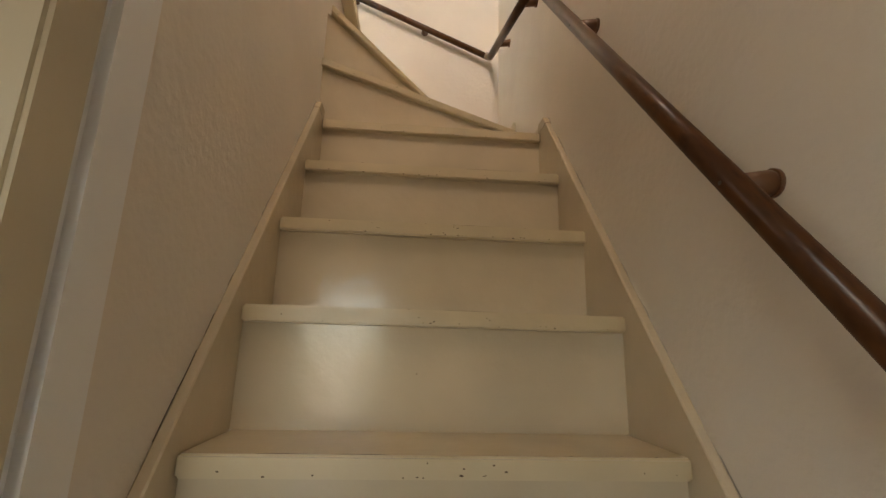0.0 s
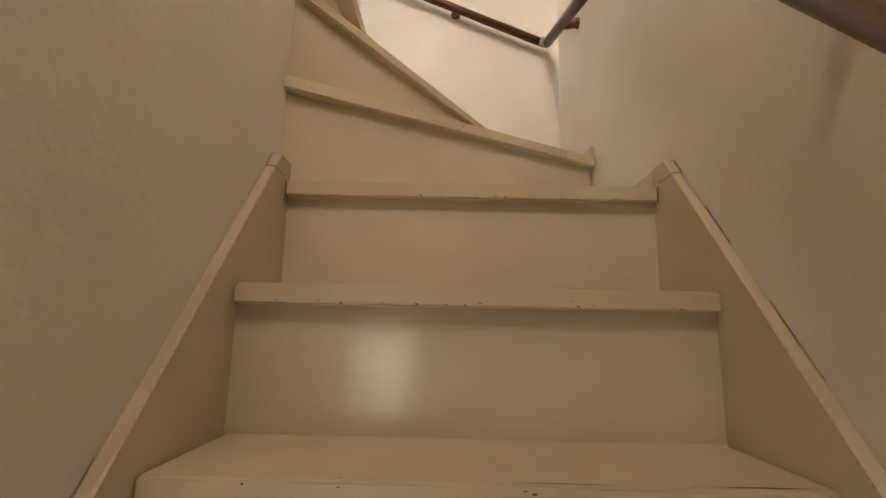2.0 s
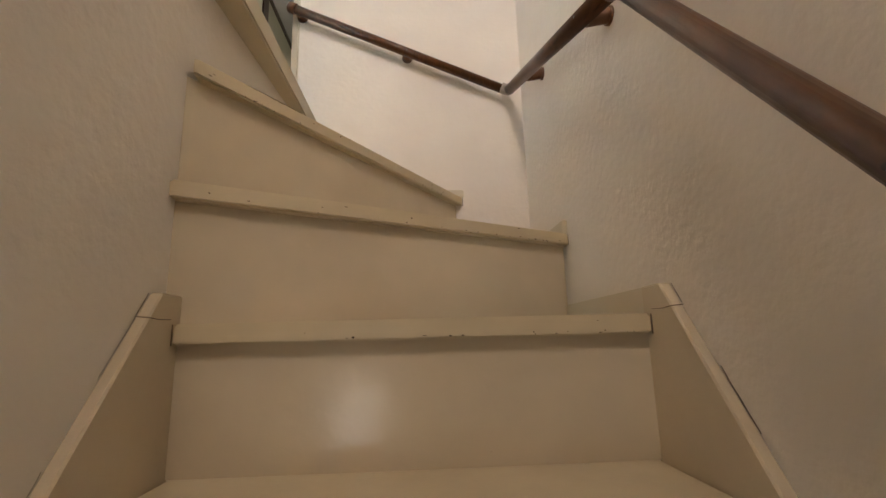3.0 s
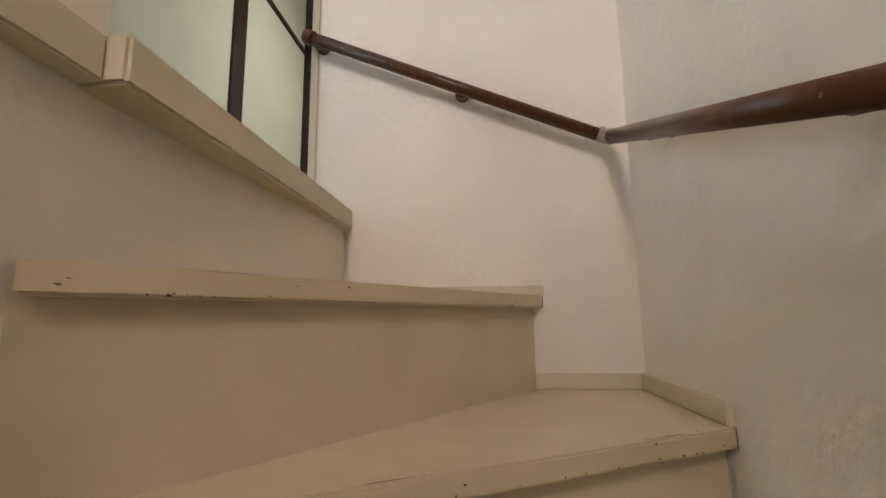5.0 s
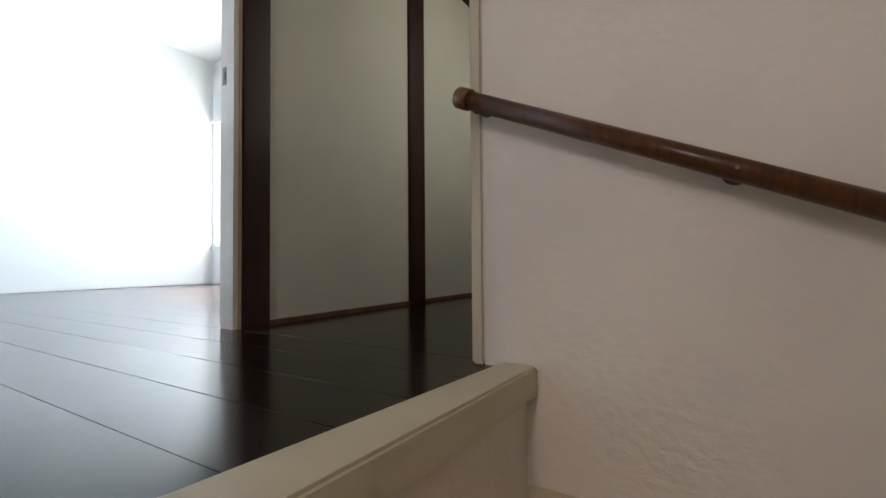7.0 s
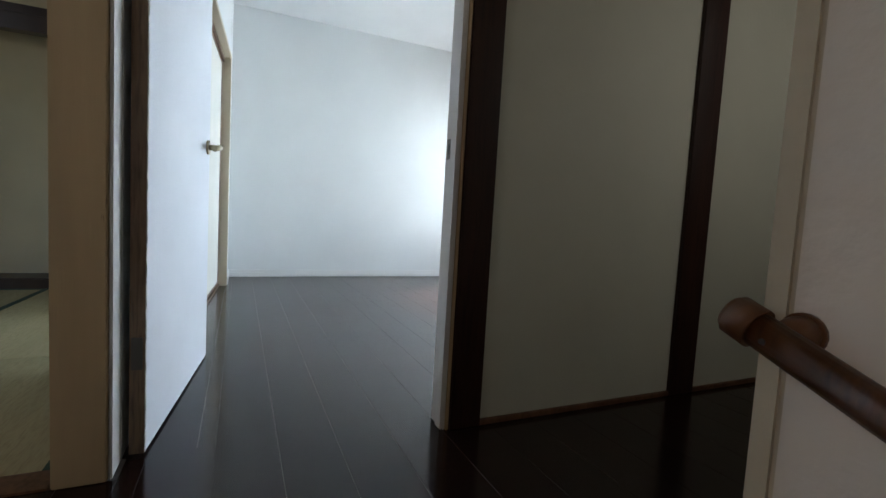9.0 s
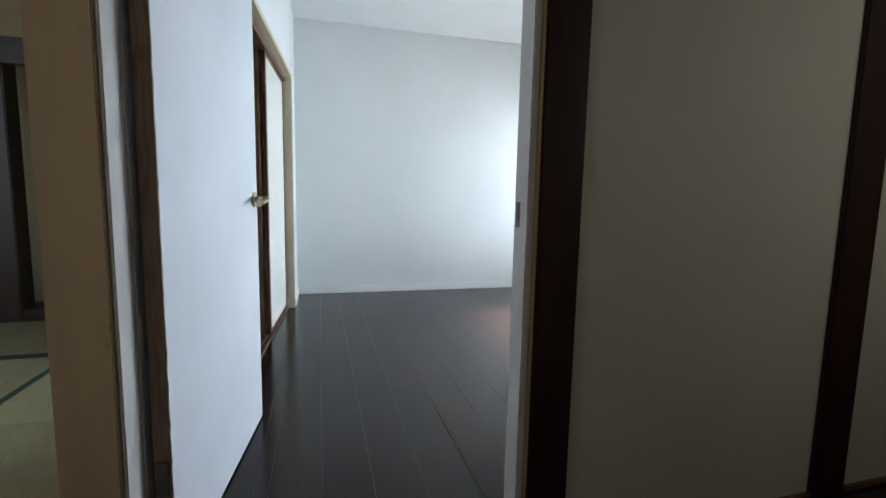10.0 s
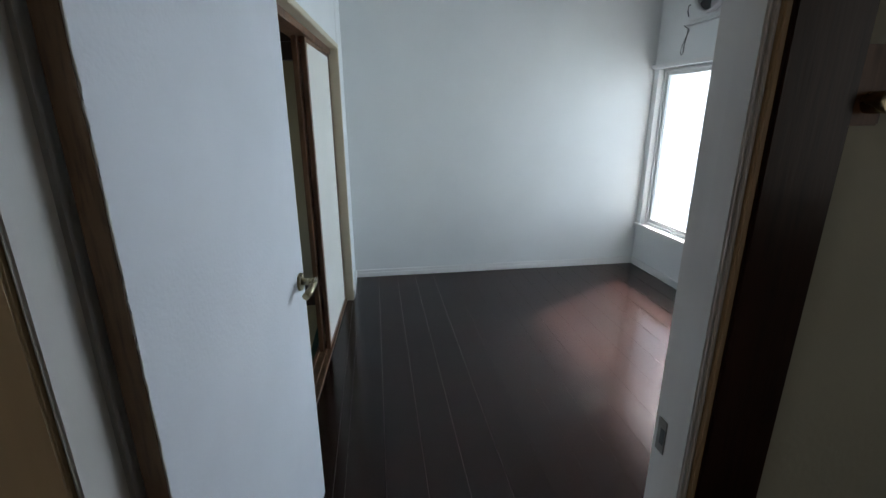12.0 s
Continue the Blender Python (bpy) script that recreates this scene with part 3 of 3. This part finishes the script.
skewed("casing", M_CREAMTRIM, slide, (FX0 - 0.03, FX0, 0.150, 0.291, ZF, FH + 0.03), 0.003, "cream-painted casing")
skewed("casing", M_CREAMTRIM, slide, (FX0, FX1, 0.150, 0.291, FH, FH + 0.03), 0.003, "cream-painted casing")
skewed("casing", M_CREAMTRIM, slide, (FX1, FX1 + 0.02, 0.150, 0.291, ZF, FH + 0.03), 0.003, "cream-painted casing")
skewed("head_track", M_KAMOI, slide, (FX0, FX1, 0.152, 0.245, FH - 0.035, FH), 0.002)
skewed("sill_track", M_KAMOI, slide, (FX0, FX1, 0.152, 0.243, ZF - 0.01, ZF + 0.010), 0.002)
for y in (0.168, 0.207, 0.239):
    skewed("groove_rib", M_KAMOI, slide, (FX0, FX1, y - 0.004, y + 0.004, ZF + 0.010, ZF + 0.017))


def paper_door(x0, x1, y):
    d = thing("paper_sliding_door", "white paper sliding door with dark brown stiles", "sliding door", ((x0 + x1) / 2, y, ZF + 0.018), "paper sliding doors")
    z0, z1 = ZF + 0.0175, FH - 0.036
    skewed("paper", M_FUSUMA, d, (x0 + 0.038, x1 - 0.038, y - 0.009, y + 0.009, z0 + 0.02, z1 - 0.02))
    for a, b in ((x0, x0 + 0.038), (x1 - 0.038, x1)):
        skewed("stile", M_KAMOI, d, (a, b, y - 0.012, y + 0.012, z0, z1), 0.002)
    for a, b in ((z0, z0 + 0.02), (z1 - 0.02, z1)):
        skewed("rail", M_KAMOI, d, (x0 + 0.038, x1 - 0.038, y - 0.012, y + 0.012, a, b), 0.002)


paper_door(-4.053, -3.310, 0.222)
paper_door(-4.053, -3.280, 0.187)

# ventilation fan above the window
AX, AZ = -4.185, 2.690
FAN = (AX + 0.235, RY1, AZ + 0.195)
fan = thing("ventilation_fan", "white plastic wall ventilation fan with three curved blades above the window", "fan", FAN)
bm = bmesh.new()
box(bm, AX, AX + 0.44, RY1 - 0.022, RY1, AZ, AZ + 0.36, bevel=0.012)
part("cover", bm, M_PLASTIC, fan)


def annulus(bm, at, r0, r1, y0, y1, n=40):
    """A ring about the y axis, from y0 (front) to y1."""
    rings = [[bm.verts.new((at[0] + r * math.cos(2 * math.pi * k / n), y, at[2] + r * math.sin(2 * math.pi * k / n))) for k in range(n)]
             for r, y in ((r0, y1), (r0, y0), (r1, y0), (r1, y1))]
    for a, b in zip(rings, rings[1:] + rings[:1]):
        for k in range(n):
            bm.faces.new((a[k], a[(k + 1) % n], b[(k + 1) % n], b[k])).smooth = True


bm = bmesh.new()
annulus(bm, FAN, 0.150, 0.165, RY1 - 0.060, RY1 - 0.0215)
part("ring", bm, M_PLASTIC, fan)
# dark disc on the closed cover; its colour stands for the shaded recess
bm = bmesh.new()
tube(bm, [(FAN[0], RY1 - 0.0222, FAN[2]), (FAN[0], RY1 - 0.024, FAN[2])], 0.1495, 40)
part("opening", bm, M_CABLE, fan, "flat dark disc coloured as the shaded fan opening")
bm = bmesh.new()
tube(bm, [(FAN[0], RY1 - 0.024, FAN[2]), (FAN[0], RY1 - 0.058, FAN[2]), (FAN[0], RY1 - 0.066, FAN[2])], 0.034, 24)
part("hub", bm, M_PLASTIC, fan)
for k in range(3):
    bm = bmesh.new()
    grid = []
    for i in range(9):
        a = 2 * math.pi * k / 3 + 1.45 * i / 8 + 0.5
        grid.append([bm.verts.new((FAN[0] + rr * math.cos(a), RY1 - 0.030 - 0.026 * i / 8 * (0.6 + rr * 3), FAN[2] + rr * math.sin(a)))
                     for rr in (0.030, 0.065, 0.10, 0.130 + 0.014 * math.sin(math.pi * i / 8))])
    for a, b in zip(grid, grid[1:]):
        for q in range(3):
            bm.faces.new((a[q], a[q + 1], b[q + 1], b[q])).smooth = True
    bmesh.ops.solidify(bm, geom=bm.faces[:], thickness=0.003)
    part("blade", bm, M_PLASTIC, fan)
boxpart("ledge", M_PLASTIC, fan, (AX - 0.004, AX + 0.45, RY1 - 0.045, RY1, AZ - 0.014, AZ - 0.001), 0.002)


def cable(points, radius, label):
    ob = tagged(new("loose_cable", bpy.data.meshes.new("loose_cable")), label, "cable")
    bm = bmesh.new()
    tube(bm, points, radius, 8)
    finish(ob, bm, M_CABLE)


Y = RY1 - 0.008
cable([(AX + 0.015, RY1 - 0.055, AZ - 0.014), (AX + 0.012, Y, AZ - 0.04), (AX - 0.015, Y, AZ - 0.09), (AX - 0.045, Y, AZ - 0.14), (AX - 0.054, Y, AZ - 0.185),
       (AX - 0.038, Y, AZ - 0.205), (AX - 0.022, Y, AZ - 0.185), (AX - 0.022, Y, AZ - 0.14), (AX - 0.010, Y, AZ - 0.09), (AX + 0.008, Y - 0.004, AZ - 0.03)], 0.0026,
      "thin grey cable hanging in a loop on the wall")
cable([(AX - 0.006, RY1 - 0.012, AZ + 0.125), (AX - 0.022, RY1 - 0.014, AZ + 0.12), (AX - 0.026, RY1 - 0.012, AZ + 0.085), (AX - 0.018, RY1 - 0.006, AZ + 0.05)], 0.0042,
      "short dark cable stub beside the fan cover")

# fitting beside the dark post
hook = thing("door_holder", "small rounded brown metal fitting screwed beside the dark post", "door holder", (PX, 1.084, 2.08))
boxpart("plate", M_KAMOI, hook, (PX, PX + 0.006, 1.064, 1.108, 2.078, 2.17), 0.002)
bm = bmesh.new()
tube(bm, [(PX + 0.004, 1.086, 2.105), (PX + 0.028, 1.086, 2.105), (PX + 0.034, 1.086, 2.105)], 0.013, 20)
part("knob", bm, M_BRASS, hook)

# ---- tatami room ----
TX0, TY0 = -4.01, -3.0
# south opening is added, out of view, for the tatami lamp
structure("wall_tatami_south", M_SANDWALL, [(RB, -3.4, TY0 - 0.1, TY0, ZF - 0.1, 3.15), (-1.8, RX, TY0 - 0.1, TY0, ZF - 0.1, 3.15), (-3.4, -1.8, TY0 - 0.1, TY0, ZF - 0.1, 1.35),
                                            (-3.4, -1.8, TY0 - 0.1, TY0, 2.45, 3.15)], "ochre sand-plaster wall with an unseen added opening", "wall")
structure("wall_tatami_west", M_SANDWALL, [(RB, -4.27, TY0, RY0 - 0.1, ZF - 0.1, 3.15)], "ochre sand-plaster wall at the back of the alcove", "wall")
structure("wall_tatami_lintel", M_SANDWALL, [(TX0 - 0.04, TX0 + 0.015, TY0, -1.56, 2.66, 3.15), (TX0 - 0.04, TX0 + 0.015, -1.42, RY0 - 0.1, 2.56, 3.15)], "ochre sand-plaster wall above the alcove beam", "wall")
structure("ceiling_tatami", M_KAMOI, [(RB, RX, TY0, RY0 - 0.1, 3.15, 3.2)], "brown board ceiling", "ceiling")
structure("alcove_beam", M_TOKO, [(TX0 - 0.06, TX0 + 0.03, TY0, -1.56, 2.585, 2.66), (TX0 - 0.06, TX0 + 0.03, -1.42, RY0 - 0.1, 2.40, 2.50), (TX0 - 0.05, TX0 + 0.02, -1.42, RY0 - 0.1, 2.503, 2.56)], "dark wooden beam over the alcove", "beam", 0.003)
structure("alcove_floor", M_TOKO, [(RB, TX0, TY0, RY0 - 0.1, ZF - 0.05, ZF + 0.07)], "dark raised wooden alcove floor", "floor", 0.004)
structure("alcove_post", M_TOKO, [(TX0 - 0.14, TX0 + 0.01, -1.56, -1.42, ZF, 3.15)], "dark wooden alcove post", "post", 0.006)
structure("subfloor_tatami", M_KAMOI, [(TX0, -1.40, TY0, RY0 - 0.1, ZF - 0.12, ZF - 0.05)], "wooden base under the mats", "floor")
structure("door_sill_tatami", M_KAMOI, [(-1.475, PX, -0.9, 0.006, ZF - 0.05, ZF + 0.004)], "brown wooden door sill", "sill", 0.002)


def mat_tatami(x0, x1, y0, y1, along_y):
    """One straw mat with cloth borders along its long sides."""
    m = thing("tatami_mat", "woven straw mat with dark green cloth borders", "tatami", ((x0 + x1) / 2, (y0 + y1) / 2, ZF - 0.05), "mats on the floor")
    w = 0.034
    if along_y:
        dims = [(x0 + 0.001, x0 + w, y0 + 0.001, y1 - 0.001), (x1 - w, x1 - 0.001, y0 + 0.001, y1 - 0.001)]
        boxpart("straw", M_TATAMI, m, (x0 + w, x1 - w, y0 + 0.001, y1 - 0.001, ZF - 0.05, ZF))
    else:
        dims = [(x0 + 0.001, x1 - 0.001, y0 + 0.001, y0 + w), (x0 + 0.001, x1 - 0.001, y1 - w, y1 - 0.001)]
        boxpart("straw", M_TATAMI, m, (x0 + 0.001, x1 - 0.001, y0 + w, y1 - w, ZF - 0.05, ZF))
    for a, b, c, e in dims:
        boxpart("cloth_border", M_HERI, m, (a, b, c, e, ZF - 0.05, ZF + 0.0015))


TMX, TMY = -1.475, 0.005
mat_tatami(-3.23, -2.41, -2.50, -0.807, True)
mat_tatami(-2.41, TMX, -2.50, -0.807, True)
mat_tatami(-4.01, -3.23, -2.50, -0.807, True)
mat_tatami(-4.01, -2.41, -0.807, TMY + 0.1, False)
mat_tatami(-2.41, TMX, -0.807, TMY + 0.0, False)
mat_tatami(-4.01, -2.41, TY0, -2.50, False)
mat_tatami(-2.41, TMX, TY0, -2.50, False)

# ---- floor boards ----
floor = tagged(new("floor"), "glossy near-black wooden floorboards with fine joints", "floor", kind="structure")
PW, PL = 0.1525, 1.82
rng = random.Random(4)
meshes = {}


def plank(x0, x1, y0, y1):
    key = (round(x1 - x0, 3), round(y1 - y0, 3))
    if key not in meshes:
        bm = bmesh.new()
        lx, ly = key
        box(bm, 0, lx, 0.0005, ly - 0.0005, -0.014, 0)
        top = [e for e in bm.edges if all(v.co.z > -0.001 for v in e.verts) and abs(e.verts[0].co.y - e.verts[1].co.y) < 0.001]
        bmesh.ops.bevel(bm, geom=top, offset=0.0006, segments=1, affect="EDGES")
        me = bpy.data.meshes.new("floorboard")
        bm.to_mesh(me)
        bm.free()
        me.materials.append(M_FLOOR)
        meshes[key] = me
    ob = new("floorboard", meshes[key])
    ob.location = (x0, y0, ZF)
    ob.parent = floor


def lay(xa, xb, ya, yb, first):
    y = first
    row = 0
    while y < yb:
        y0, y1 = max(y, ya), min(y + PW, yb)
        if y1 - y0 > 0.01:
            x = xa - (row * 0.37 * PL) % PL
            while x < xb:
                x0, x1 = max(x, xa), min(x + PL, xb)
                if x1 - x0 > 0.01:
                    plank(x0, x1, y0, y1)
                x += PL
        y += PW
        row += 1


Y1ST = 1.243 - 9 * PW
lay(RB, RX, RY0 - 0.002, RY1, Y1ST)
lay(FX0, RX, RY0 - 0.165, RY0 - 0.002, Y1ST)
lay(RX, PX, DY0 + 0.012, DY1, Y1ST)
lay(PX, -0.45, DY0 + 0.012, 4.1, Y1ST)
lay(PX, -0.54, -1.75, DY0 + 0.012, Y1ST - 14 * PW)
